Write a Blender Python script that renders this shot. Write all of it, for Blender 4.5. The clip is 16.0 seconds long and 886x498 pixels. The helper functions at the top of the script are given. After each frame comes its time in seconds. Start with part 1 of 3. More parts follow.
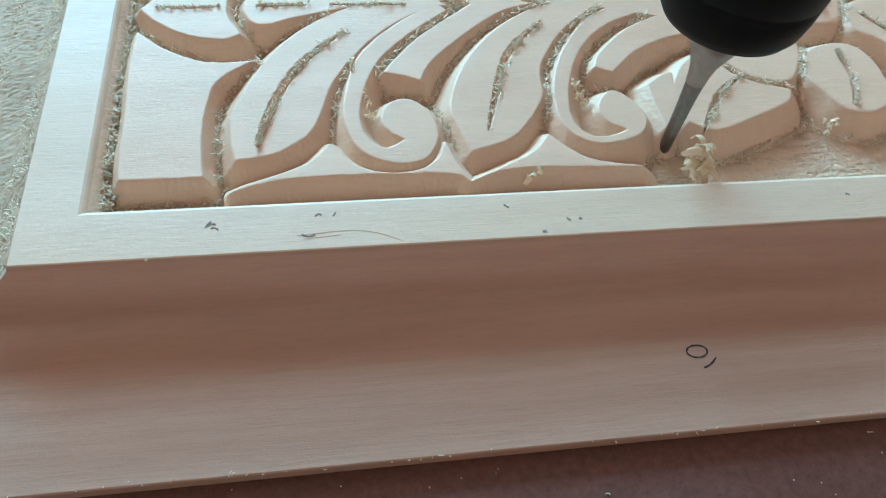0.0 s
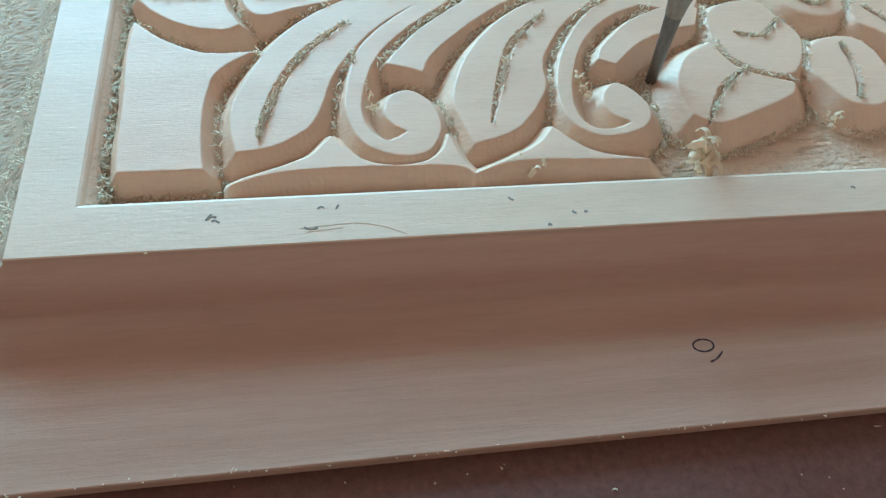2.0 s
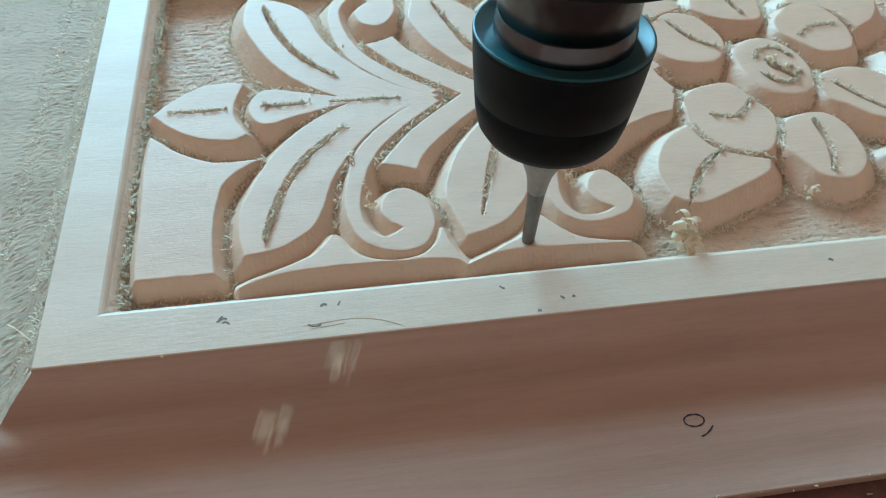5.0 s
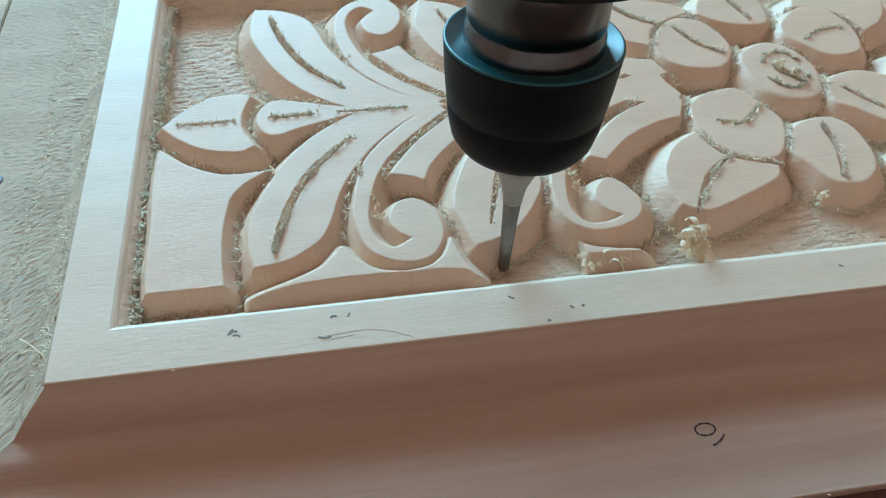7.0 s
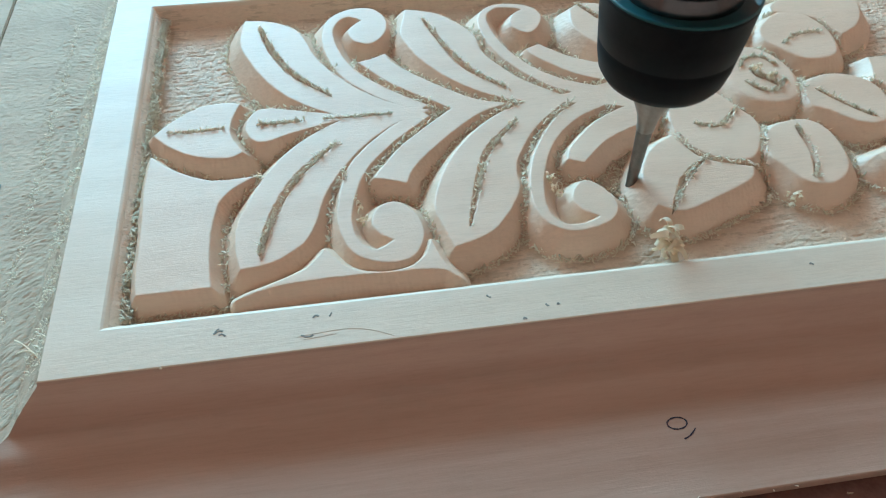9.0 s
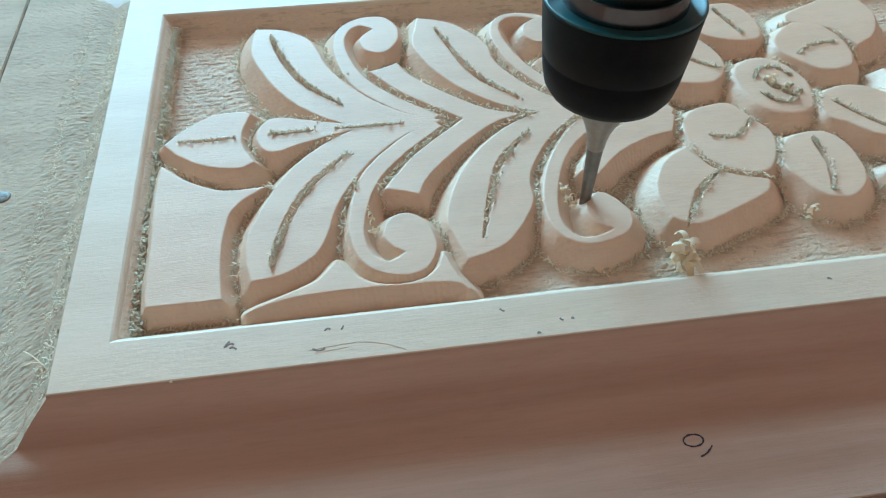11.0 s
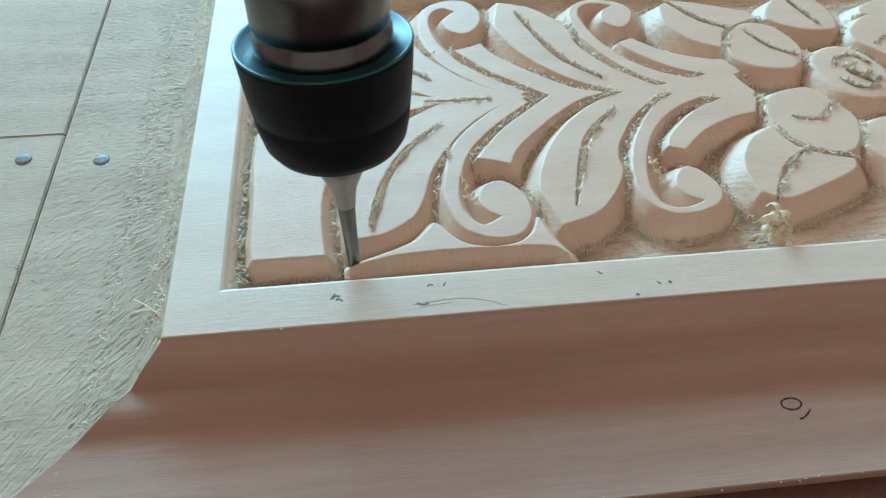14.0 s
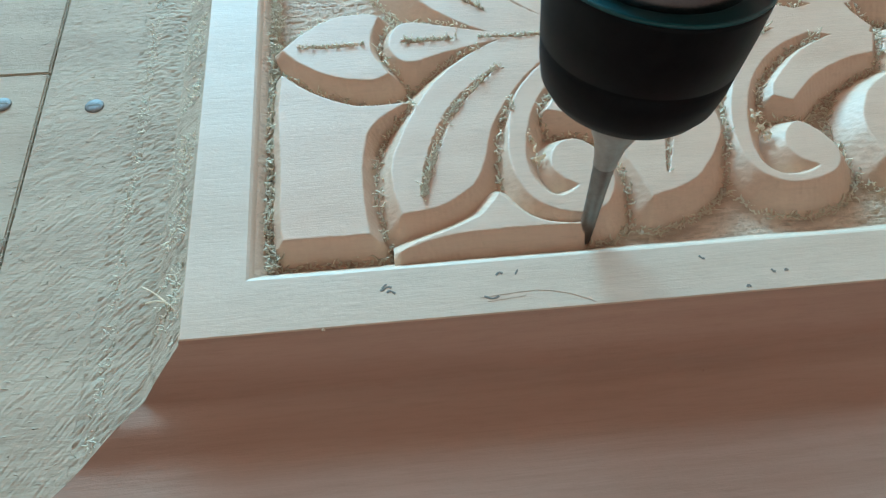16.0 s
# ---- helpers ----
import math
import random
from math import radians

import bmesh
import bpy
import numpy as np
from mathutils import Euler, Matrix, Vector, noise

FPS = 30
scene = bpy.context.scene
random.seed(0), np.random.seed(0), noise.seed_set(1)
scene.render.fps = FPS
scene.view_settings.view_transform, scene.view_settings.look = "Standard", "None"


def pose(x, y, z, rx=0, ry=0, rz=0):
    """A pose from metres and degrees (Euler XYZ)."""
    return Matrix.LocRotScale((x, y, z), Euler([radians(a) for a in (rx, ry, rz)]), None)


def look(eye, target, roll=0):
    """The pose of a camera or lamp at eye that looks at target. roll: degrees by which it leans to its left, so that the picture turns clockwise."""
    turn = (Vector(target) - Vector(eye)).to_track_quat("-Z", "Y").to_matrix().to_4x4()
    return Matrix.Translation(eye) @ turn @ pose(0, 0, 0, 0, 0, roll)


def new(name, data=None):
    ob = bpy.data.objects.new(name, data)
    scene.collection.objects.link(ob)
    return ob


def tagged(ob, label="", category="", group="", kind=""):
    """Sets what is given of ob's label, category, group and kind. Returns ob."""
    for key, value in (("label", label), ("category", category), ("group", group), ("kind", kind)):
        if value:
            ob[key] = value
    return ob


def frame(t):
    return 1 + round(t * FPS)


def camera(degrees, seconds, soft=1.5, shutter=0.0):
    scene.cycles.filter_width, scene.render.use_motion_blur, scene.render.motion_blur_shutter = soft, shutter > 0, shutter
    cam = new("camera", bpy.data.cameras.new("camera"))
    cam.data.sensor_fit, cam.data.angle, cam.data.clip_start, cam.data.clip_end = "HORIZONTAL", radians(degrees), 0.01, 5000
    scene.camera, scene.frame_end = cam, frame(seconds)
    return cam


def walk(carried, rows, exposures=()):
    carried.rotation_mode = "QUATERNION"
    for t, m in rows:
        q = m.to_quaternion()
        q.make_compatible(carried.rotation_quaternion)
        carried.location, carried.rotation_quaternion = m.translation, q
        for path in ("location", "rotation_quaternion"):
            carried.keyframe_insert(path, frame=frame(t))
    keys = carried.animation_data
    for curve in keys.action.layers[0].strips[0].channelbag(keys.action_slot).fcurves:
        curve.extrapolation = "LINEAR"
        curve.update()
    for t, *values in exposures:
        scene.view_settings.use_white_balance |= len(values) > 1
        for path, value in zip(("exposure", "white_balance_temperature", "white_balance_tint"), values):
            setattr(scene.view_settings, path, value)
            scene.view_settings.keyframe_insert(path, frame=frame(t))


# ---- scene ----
cam = camera(61.54, 16.0, soft=1.1, shutter=0.3)
# seconds, eye and target in metres, roll
PATH = [
    (0, (0.08185, -0.16011, 0.20628), (0.12388, 0.00375, -0.04148), 8.64),
    (0.5, (0.08302, -0.16610, 0.20412), (0.12582, -0.00448, -0.04497), 9.10),
    (1, (0.08137, -0.16789, 0.20321), (0.12450, -0.00813, -0.04702), 9.49),
    (1.5, (0.08093, -0.16480, 0.20483), (0.12374, -0.00309, -0.04420), 9.07),
    (2, (0.07813, -0.15892, 0.20234), (0.12332, 0.00365, -0.04571), 9.57),
    (2.5, (0.08113, -0.15209, 0.21201), (0.12526, 0.01942, -0.03015), 7.92),
    (3, (0.08848, -0.15266, 0.21661), (0.13141, 0.02343, -0.02245), 6.42),
    (3.5, (0.08993, -0.15467, 0.21718), (0.13144, 0.02368, -0.02045), 5.66),
    (4, (0.08894, -0.16194, 0.21741), (0.12759, 0.02124, -0.01701), 4.13),
    (4.5, (0.08621, -0.16440, 0.21813), (0.12570, 0.01874, -0.01618), 4.14),
    (5, (0.08641, -0.16097, 0.22282), (0.12440, 0.02240, -0.01156), 3.85),
    (7.5, (0.08561, -0.15759, 0.22684), (0.11986, 0.02684, -0.00728), 2.25),
    (8, (0.08546, -0.15678, 0.22936), (0.11849, 0.02836, -0.00438), 1.81),
    (8.5, (0.09089, -0.16028, 0.22978), (0.12454, 0.02602, -0.00295), 1.78),
    (9, (0.09537, -0.16721, 0.23119), (0.12803, 0.01950, -0.00135), 1.47),
    (9.5, (0.09084, -0.16553, 0.22950), (0.12518, 0.02244, -0.00177), 1.89),
    (12, (0.09387, -0.16216, 0.23127), (0.12303, 0.02647, -0.00018), 1.06),
    (12.5, (0.09105, -0.16881, 0.23106), (0.12183, 0.02186, 0.00150), 1.46),
    (13, (0.08167, -0.17314, 0.23366), (0.10944, 0.02008, 0.00586), 1.10),
    (13.5, (0.07056, -0.17930, 0.23005), (0.09538, 0.01599, 0.00368), 0.59),
    (14, (0.05722, -0.17934, 0.22016), (0.08363, 0.01591, -0.00607), 1.58),
    (14.5, (0.04844, -0.17451, 0.21537), (0.07402, 0.01995, -0.01164), 2.00),
    (15, (0.04771, -0.16276, 0.20994), (0.07522, 0.02600, -0.02161), 2.22),
    (15.5, (0.04096, -0.13621, 0.20351), (0.06411, 0.03567, -0.04128), 1.64),
    (16, (0.04033, -0.12786, 0.19617), (0.06470, 0.03895, -0.05199), 2.37),
]
# the clip's own exposure, in stops
EXPOSURES = [(0.0, 0.18), (1.0, 0.2), (2.0, 0.08), (2.5, -0.08), (3.0, -0.14), (3.5, -0.25), (4.0, -0.12), (5.0, -0.03), (7.5, 0.03), (9.0, 0.08), (12.0, 0.03), (14.0, 0.08), (16.0, 0.0)]
walk(cam, [(t, look(eye, target, roll)) for t, eye, target, roll in PATH], EXPOSURES)

# ---- daylight: one window in the far wall, the sky behind it ----
world = bpy.data.worlds.new("sky")
scene.world = world
world.use_nodes = True
wn = world.node_tree.nodes
sky = wn.new("ShaderNodeTexSky")
sky.sky_type, sky.sun_disc = "NISHITA", False
sky.sun_elevation, sky.sun_rotation = radians(40), radians(200)
wn["Background"].inputs["Strength"].default_value = 0.1
world.node_tree.links.new(sky.outputs["Color"], wn["Background"].inputs["Color"])

WIN_W, WIN_H, WIN_Z, WIN_X, WALL_Y = 2.2, 0.96, 1.22, -0.75, 3.0
lamp_data = bpy.data.lights.new("window_daylight", "AREA")
lamp_data.shape, lamp_data.size, lamp_data.size_y = "RECTANGLE", WIN_W, WIN_H
lamp_data.energy, lamp_data.color = 236, (0.270, 0.69, 0.975)
window_light = new("window_daylight", lamp_data)
window_light.matrix_world = look((WIN_X, WALL_Y - 0.01, WIN_Z), (WIN_X, 0, WIN_Z))


# ---- materials ----
def material(name, color, rough=0.6, metal=0.0):
    m = bpy.data.materials.new(name)
    m.use_nodes = True
    b = m.node_tree.nodes["Principled BSDF"]
    b.inputs["Base Color"].default_value = (*color, 1)
    b.inputs["Roughness"].default_value = rough
    b.inputs["Metallic"].default_value = metal
    return m, m.node_tree, b


def node(tree, kind, **values):
    n = tree.nodes.new(kind)
    for key, value in values.items():
        n.inputs[key].default_value = value
    return n


def ramp(tree, source, stops):
    r = tree.nodes.new("ShaderNodeValToRGB")
    while len(r.color_ramp.elements) < len(stops):
        r.color_ramp.elements.new(0.5)
    for e, (p, c) in zip(r.color_ramp.elements, stops):
        e.position, e.color = p, (*c, 1)
    tree.links.new(source, r.inputs[0])
    return r.outputs[0]


def wood(name, light, dark, stretch=(14, 160, 160), tears=0.3, rough=0.62, grain=0.5, torn=0.0, gloss=0.3, wave=0.03, band_scale=(2.6, 60, 40)):
    """Planed pine, the grain along x: broad growth bands, fine fibres and torn spots, in metres."""
    m, tree, b = material(name, light, rough)
    link = tree.links.new
    co = tree.nodes.new("ShaderNodeTexCoord").outputs["Object"]
    warp = node(tree, "ShaderNodeTexNoise", Scale=9.0, Detail=2.0)
    link(co, warp.inputs["Vector"])
    mix = tree.nodes.new("ShaderNodeVectorMath")
    mix.operation = "MULTIPLY_ADD"
    mix.inputs[1].default_value = (0.0, wave, wave)
    link(warp.outputs["Color"], mix.inputs[0])
    link(co, mix.inputs[2])
    wide = tree.nodes.new("ShaderNodeMapping")
    wide.inputs["Scale"].default_value = band_scale
    link(mix.outputs[0], wide.inputs["Vector"])
    bands = node(tree, "ShaderNodeTexNoise", Scale=1.0, Detail=3.0, Roughness=0.45)
    link(wide.outputs[0], bands.inputs["Vector"])
    band = ramp(tree, bands.outputs[0], [(0.36, dark), (0.62, light)])
    fine = tree.nodes.new("ShaderNodeMapping")
    fine.inputs["Scale"].default_value = stretch
    link(co, fine.inputs["Vector"])
    fibre = node(tree, "ShaderNodeTexNoise", Scale=6.0, Detail=6.0, Roughness=0.7)
    link(fine.outputs[0], fibre.inputs["Vector"])
    streak = ramp(tree, fibre.outputs[0], [(0.30, (0.72, 0.66, 0.62)), (0.55, (1, 1, 1))])
    mul = tree.nodes.new("ShaderNodeMix")
    mul.data_type, mul.blend_type = "RGBA", "MULTIPLY"
    mul.inputs["Factor"].default_value = grain
    link(band, mul.inputs["A"])
    link(streak, mul.inputs["B"])
    color = mul.outputs["Result"]
    if torn:
        long = tree.nodes.new("ShaderNodeMapping")
        long.inputs["Scale"].default_value = (110, 620, 620)
        link(co, long.inputs["Vector"])
        rip = node(tree, "ShaderNodeTexNoise", Scale=1.0, Detail=3.0, Roughness=0.6)
        link(long.outputs[0], rip.inputs["Vector"])
        patch = node(tree, "ShaderNodeTexNoise", Scale=38.0, Detail=2.0)
        link(co, patch.inputs["Vector"])
        both = tree.nodes.new("ShaderNodeMath")
        both.operation = "MULTIPLY_ADD"
        both.inputs[1].default_value = 0.7
        link(patch.outputs[0], both.inputs[0])
        link(rip.outputs[0], both.inputs[2])
        tear = ramp(tree, both.outputs[0], [(0.90, (1, 1, 1)), (1.0, (0.50, 0.42, 0.36))])
        worn = tree.nodes.new("ShaderNodeMix")
        worn.data_type, worn.blend_type = "RGBA", "MULTIPLY"
        worn.inputs["Factor"].default_value = torn
        link(color, worn.inputs["A"])
        link(tear, worn.inputs["B"])
        color = worn.outputs["Result"]
    link(color, b.inputs["Base Color"])
    pits = node(tree, "ShaderNodeTexNoise", Scale=420.0, Detail=4.0, Roughness=0.6)
    link(co, pits.inputs["Vector"])
    add = tree.nodes.new("ShaderNodeMath")
    add.operation = "MULTIPLY_ADD"
    add.inputs[1].default_value = 0.7
    link(pits.outputs[0], add.inputs[0])
    link(fibre.outputs[0], add.inputs[2])
    bump = node(tree, "ShaderNodeBump", Strength=tears, Distance=0.0006)
    link(add.outputs[0], bump.inputs["Height"])
    link(bump.outputs[0], b.inputs["Normal"])
    b.inputs["Specular IOR Level"].default_value = gloss
    return m


PINE = wood("planed_pine", (0.79, 0.60, 0.46), (0.745, 0.545, 0.405), tears=0.2, rough=0.47, grain=0.25, torn=0.06, gloss=0.5)
CUT = wood("carved_pine", (0.81, 0.56, 0.41), (0.765, 0.505, 0.36), (16, 170, 170), 0.25, 0.5, 0.18, 0.08, 0.48)
GROUND = wood("routed_pine", (0.83, 0.61, 0.46), (0.78, 0.54, 0.39), (60, 160, 160), 0.8, 0.65, 0.35, 0.35)
# banded like the rest; shade on bevel and front lip painted in as darker red
SHADED_PINE = wood("banded_shaded_pine", (0.58, 0.39, 0.305), (0.425, 0.24, 0.17), (10, 150, 150), 0.2, 0.55, 0.25, 0.05, 0.35, 0.010, (1.2, 42, 30))
ROUGH = wood("rough_sawn_pine", (0.64, 0.50, 0.37), (0.57, 0.435, 0.32), (30, 260, 260), 0.5, 0.75, 0.3, 0.22)
FUZZ, _, fuzz_b = material("pine_shavings", (0.98, 0.84, 0.68), 0.8)
fuzz_b.inputs["Specular IOR Level"].default_value = 0.2
thin = FUZZ.node_tree.nodes.new("ShaderNodeBsdfTranslucent")
thin.inputs["Color"].default_value = (0.98, 0.85, 0.70, 1)
share = node(FUZZ.node_tree, "ShaderNodeMixShader", Fac=0.5)
FUZZ.node_tree.links.new(fuzz_b.outputs[0], share.inputs[1])
FUZZ.node_tree.links.new(thin.outputs[0], share.inputs[2])
FUZZ.node_tree.links.new(share.outputs[0], FUZZ.node_tree.nodes["Material Output"].inputs["Surface"])


def speckled(name, base, spots, scale, rough=0.7, bumpiness=0.3, metal=0.0):
    m, tree, b = material(name, base, rough, metal)
    co = tree.nodes.new("ShaderNodeTexCoord").outputs["Object"]
    n = node(tree, "ShaderNodeTexNoise", Scale=scale, Detail=6.0, Roughness=0.7)
    tree.links.new(co, n.inputs["Vector"])
    tree.links.new(ramp(tree, n.outputs[0], [(0.35, base), (0.72, spots)]), b.inputs["Base Color"])
    bump = node(tree, "ShaderNodeBump", Strength=bumpiness, Distance=0.0005)
    tree.links.new(n.outputs[0], bump.inputs["Height"])
    tree.links.new(bump.outputs[0], b.inputs["Normal"])
    return m


BENCH = speckled("brown_hardboard", (0.105, 0.036, 0.025), (0.17, 0.072, 0.052), 300, 0.75)
RUBBER = speckled("black_rubber", (0.006, 0.006, 0.007), (0.010, 0.010, 0.011), 220, 0.5, 0.1)
RUBBER.node_tree.nodes["Principled BSDF"].inputs["Specular IOR Level"].default_value = 0.12
STEEL = speckled("ground_steel", (0.34, 0.31, 0.29), (0.42, 0.39, 0.37), 400, 0.42, 0.1, 1.0)
BIT_STEEL = speckled("dark_tool_steel", (0.20, 0.185, 0.175), (0.27, 0.25, 0.24), 300, 0.42, 0.1, 1.0)
NECK = speckled("grey_alloy", (0.11, 0.105, 0.105), (0.15, 0.145, 0.14), 200, 0.25, 0.1, 1.0)
TEAL = speckled("teal_plastic", (0.004, 0.075, 0.08), (0.006, 0.09, 0.095), 120, 0.4, 0.05)
INK, _, _ = material("dark_ink", (0.03, 0.015, 0.03), 0.5)
DENT_SHADE, _, _ = material("grey_smudge_and_shade", (0.24, 0.22, 0.19), 0.8)
SCREW = speckled("dull_zinc", (0.20, 0.205, 0.20), (0.34, 0.345, 0.34), 500, 0.65, 0.4, 0.4)
# colour chosen so the added walls and ceiling throw back a warm fill
WARM_BOUNCE = speckled("warm_bounce_plaster", (0.735, 0.388, 0.282), (0.79, 0.44, 0.33), 8, 0.9)
CONCRETE = speckled("concrete_floor", (0.30, 0.26, 0.23), (0.38, 0.33, 0.29), 12, 0.9)
GLASS, _, glass_b = material("window_glass", (1, 1, 1), 0.0)
glass_b.inputs["Transmission Weight"].default_value = 1.0


# ---- mesh helpers ----
def mesh_object(name, verts, faces, mat, parent=None, label="", smooth=False):
    me = bpy.data.meshes.new(name)
    me.from_pydata(verts, [], faces)
    me.materials.append(mat)
    if smooth:
        me.polygons.foreach_set("use_smooth", [True] * len(me.polygons))
    me.update()
    ob = new(name, me)
    if parent:
        ob.parent = parent
    return tagged(ob, label)


def part(name, bm, mat, parent=None, label="", smooth=False):
    me = bpy.data.meshes.new(name)
    bmesh.ops.recalc_face_normals(bm, faces=bm.faces)
    bm.to_mesh(me)
    bm.free()
    me.materials.append(mat)
    if smooth:
        me.polygons.foreach_set("use_smooth", [True] * len(me.polygons))
    ob = new(name, me)
    if parent:
        ob.parent = parent
    return tagged(ob, label)


def box(x0, y0, z0, x1, y1, z1, bevel=0.0):
    bm = bmesh.new()
    bmesh.ops.create_cube(bm, size=1)
    for v in bm.verts:
        v.co = Vector(((x0 + x1) / 2 + v.co.x * (x1 - x0), (y0 + y1) / 2 + v.co.y * (y1 - y0), (z0 + z1) / 2 + v.co.z * (z1 - z0)))
    if bevel:
        bmesh.ops.bevel(bm, geom=bm.edges[:], offset=bevel, segments=2, affect="EDGES")
    return bm


def lathe(profile, steps=64):
    """A turned solid round z from (radius, height) pairs."""
    bm = bmesh.new()
    rings = []
    for r, z in profile:
        rings.append([bm.verts.new((r * math.cos(2 * math.pi * k / steps), r * math.sin(2 * math.pi * k / steps), z)) for k in range(steps)])
    for a, b in zip(rings, rings[1:]):
        for k in range(steps):
            bm.faces.new((a[k], a[(k + 1) % steps], b[(k + 1) % steps], b[k]))
    bm.faces.new(rings[0][::-1])
    bm.faces.new(rings[-1])
    return bm


def smooth_loop(points, closed=True, steps=8):
    """A Catmull-Rom curve through the points; a point with a third value is a sharp corner."""
    p = np.array([q[:2] for q in points], float)
    sharp = [len(q) > 2 for q in points]
    n = len(p)
    out = []
    for i in range(n if closed else n - 1):
        k = (i + 1) % n
        b, c = p[i], p[k]
        a = b if sharp[i] or (not closed and i == 0) else p[i - 1]
        d = c if sharp[k] or (not closed and i == n - 2) else p[(i + 2) % n]
        for s in np.arange(steps) / steps:
            out.append(0.5 * (2 * b + (c - a) * s + (2 * a - 5 * b + 4 * c - d) * s**2 + (3 * b - a - 3 * c + d) * s**3))
    if not closed:
        out.append(p[-1])
    return np.array(out)


def empty(name, label, category, group="", kind=""):
    return tagged(new(name), label, category, group, kind)


# ---- unseen room added round the bench; its warm walls bounce fill light ----
BENCH_Z, FLOOR_Z, CEIL_Z = -0.0232, -0.92, 1.95
tagged(part("floor", box(-1.8, -1.6, FLOOR_Z - 0.1, 1.8, 3.2, FLOOR_Z), CONCRETE), "grey concrete workshop floor", "floor", kind="structure")
tagged(part("ceiling", box(-1.8, -1.6, CEIL_Z, 1.8, 3.2, CEIL_Z + 0.1), WARM_BOUNCE), "unseen added ceiling, terracotta to bounce warm fill", "ceiling", kind="structure")
for name, dims in (("wall_west", (-1.9, -1.6, FLOOR_Z, -1.8, 3.2, CEIL_Z)), ("wall_east", (1.8, -1.6, FLOOR_Z, 1.9, 3.2, CEIL_Z)),
                   ("wall_south", (-1.9, -1.7, FLOOR_Z, 1.9, -1.6, CEIL_Z))):
    tagged(part(name, box(*dims), WARM_BOUNCE), "unseen added wall, terracotta to bounce warm fill", "wall", kind="structure")
wall = empty("wall_north", "unseen added wall round a window, terracotta to bounce warm fill", "wall", kind="structure")
wx0, wx1, wz0, wz1 = WIN_X - WIN_W / 2, WIN_X + WIN_W / 2, WIN_Z - WIN_H / 2, WIN_Z + WIN_H / 2
for dims in ((-1.8, WALL_Y, FLOOR_Z, wx0, WALL_Y + 0.2, CEIL_Z), (wx1, WALL_Y, FLOOR_Z, 1.8, WALL_Y + 0.2, CEIL_Z),
             (wx0, WALL_Y, FLOOR_Z, wx1, WALL_Y + 0.2, wz0), (wx0, WALL_Y, wz1, wx1, WALL_Y + 0.2, CEIL_Z)):
    part("wall_panel", box(*dims), WARM_BOUNCE, wall)
window = empty("window_1", "plain glazed workshop window", "window", kind="structure")
pane = part("pane", box(wx0, WALL_Y + 0.1, wz0, wx1, WALL_Y + 0.106, wz1), GLASS, window)
pane.visible_shadow = False

bench = empty("workbench", "dark brown hardboard bench strewn with pale wood chips", "workbench")
part("bench_top", box(-0.6, -0.45, BENCH_Z - 0.03, 1.0, 0.55, BENCH_Z, 0.002), BENCH, bench)
for lx, ly in ((-0.55, -0.4), (0.95, -0.4), (-0.55, 0.5), (0.95, 0.5)):
    part("leg", box(lx - 0.03, ly - 0.03, FLOOR_Z, lx + 0.03, ly + 0.03, BENCH_Z - 0.03, 0.003), BENCH, bench)

# ---- the carved panel: a raised field with a border, a bevel and a thin lip ----
PW, PH, MID, DEEP = 0.604, 0.205, 0.103, 0.0105
FLOWER = (0.302, 0.107)
panel = empty("carved_panel", "pale pine raised panel with half-finished floral relief carving", "carved panel")


def side_strip(name, side, profile, mat, count, jitter=0.0, label=""):
    """One side of the panel's edge moulding, mitred at its ends. profile: (offset outwards, height)."""
    rng = np.random.default_rng(side * 17 + len(profile))
    verts, faces = [], []
    n = len(profile)
    for i in range(count + 1):
        u = i / count
        for o, z in profile:
            dz = jitter * rng.normal() if 0 < i < count else 0
            along_x, along_y = -o + u * (PW + 2 * o), -o + u * (PH + 2 * o)
            x, y = ((along_x, -o), (PW + o, along_y), (PW + o - u * (PW + 2 * o), PH + o), (-o, PH + o - u * (PH + 2 * o)))[side]
            verts.append((x, y, z + dz))
    for i in range(count):
        for j in range(n - 1):
            a = i * n + j
            faces.append((a, a + 1, a + n + 1, a + n))
    ob = mesh_object(name, verts, faces, mat, panel, label, smooth=name == "bevel")
    ob.data.flip_normals()
    return ob


# the border's inner edge is rolled over; below its outer edge a slope, a ledge, a second slope and the thin lip
TOP = [(0.0, -0.0018), (0.0006, -0.0010), (0.0013, -0.0004), (0.0022, 0.0), (0.010, 0.0), (0.0205, 0.0), (0.0209, -0.0004)]
SLOPE = [(0.0209, -0.0004), (0.0212, -0.0018)] + [(0.0213 + 0.0117 * s, -0.0020 - 0.0112 * (0.85 * s + 0.15 * s**3)) for s in np.linspace(0, 1, 12)]
SLOPE += [(0.0345 + 0.0045 * s, -0.0135 - 0.0003 * s) for s in np.linspace(0, 1, 5)]
SLOPE += [(0.039 + 0.015 * s, -0.0138 - 0.0043 * s * s * (3 - 2 * s)) for s in np.linspace(0.08, 1, 14)]
LIP = [(0.054, -0.0181)] + [(0.054 + 0.0335 * s, -0.0182) for s in np.linspace(0.05, 1, 18)] + [(0.0880, -0.0186), (0.0881, -0.0228), (0.0878, BENCH_Z + 0.0001)]
for side in range(4):
    end_grain = side in (1, 3)
    side_strip("border", side, TOP, PINE, 40)
    side_strip("bevel", side, SLOPE, ROUGH if end_grain else SHADED_PINE, 520 if end_grain else 260, 0.00020 if end_grain else 0.0)
    side_strip("lip", side, LIP, ROUGH if end_grain else SHADED_PINE, 240, 0.00006 if end_grain else 0.0)

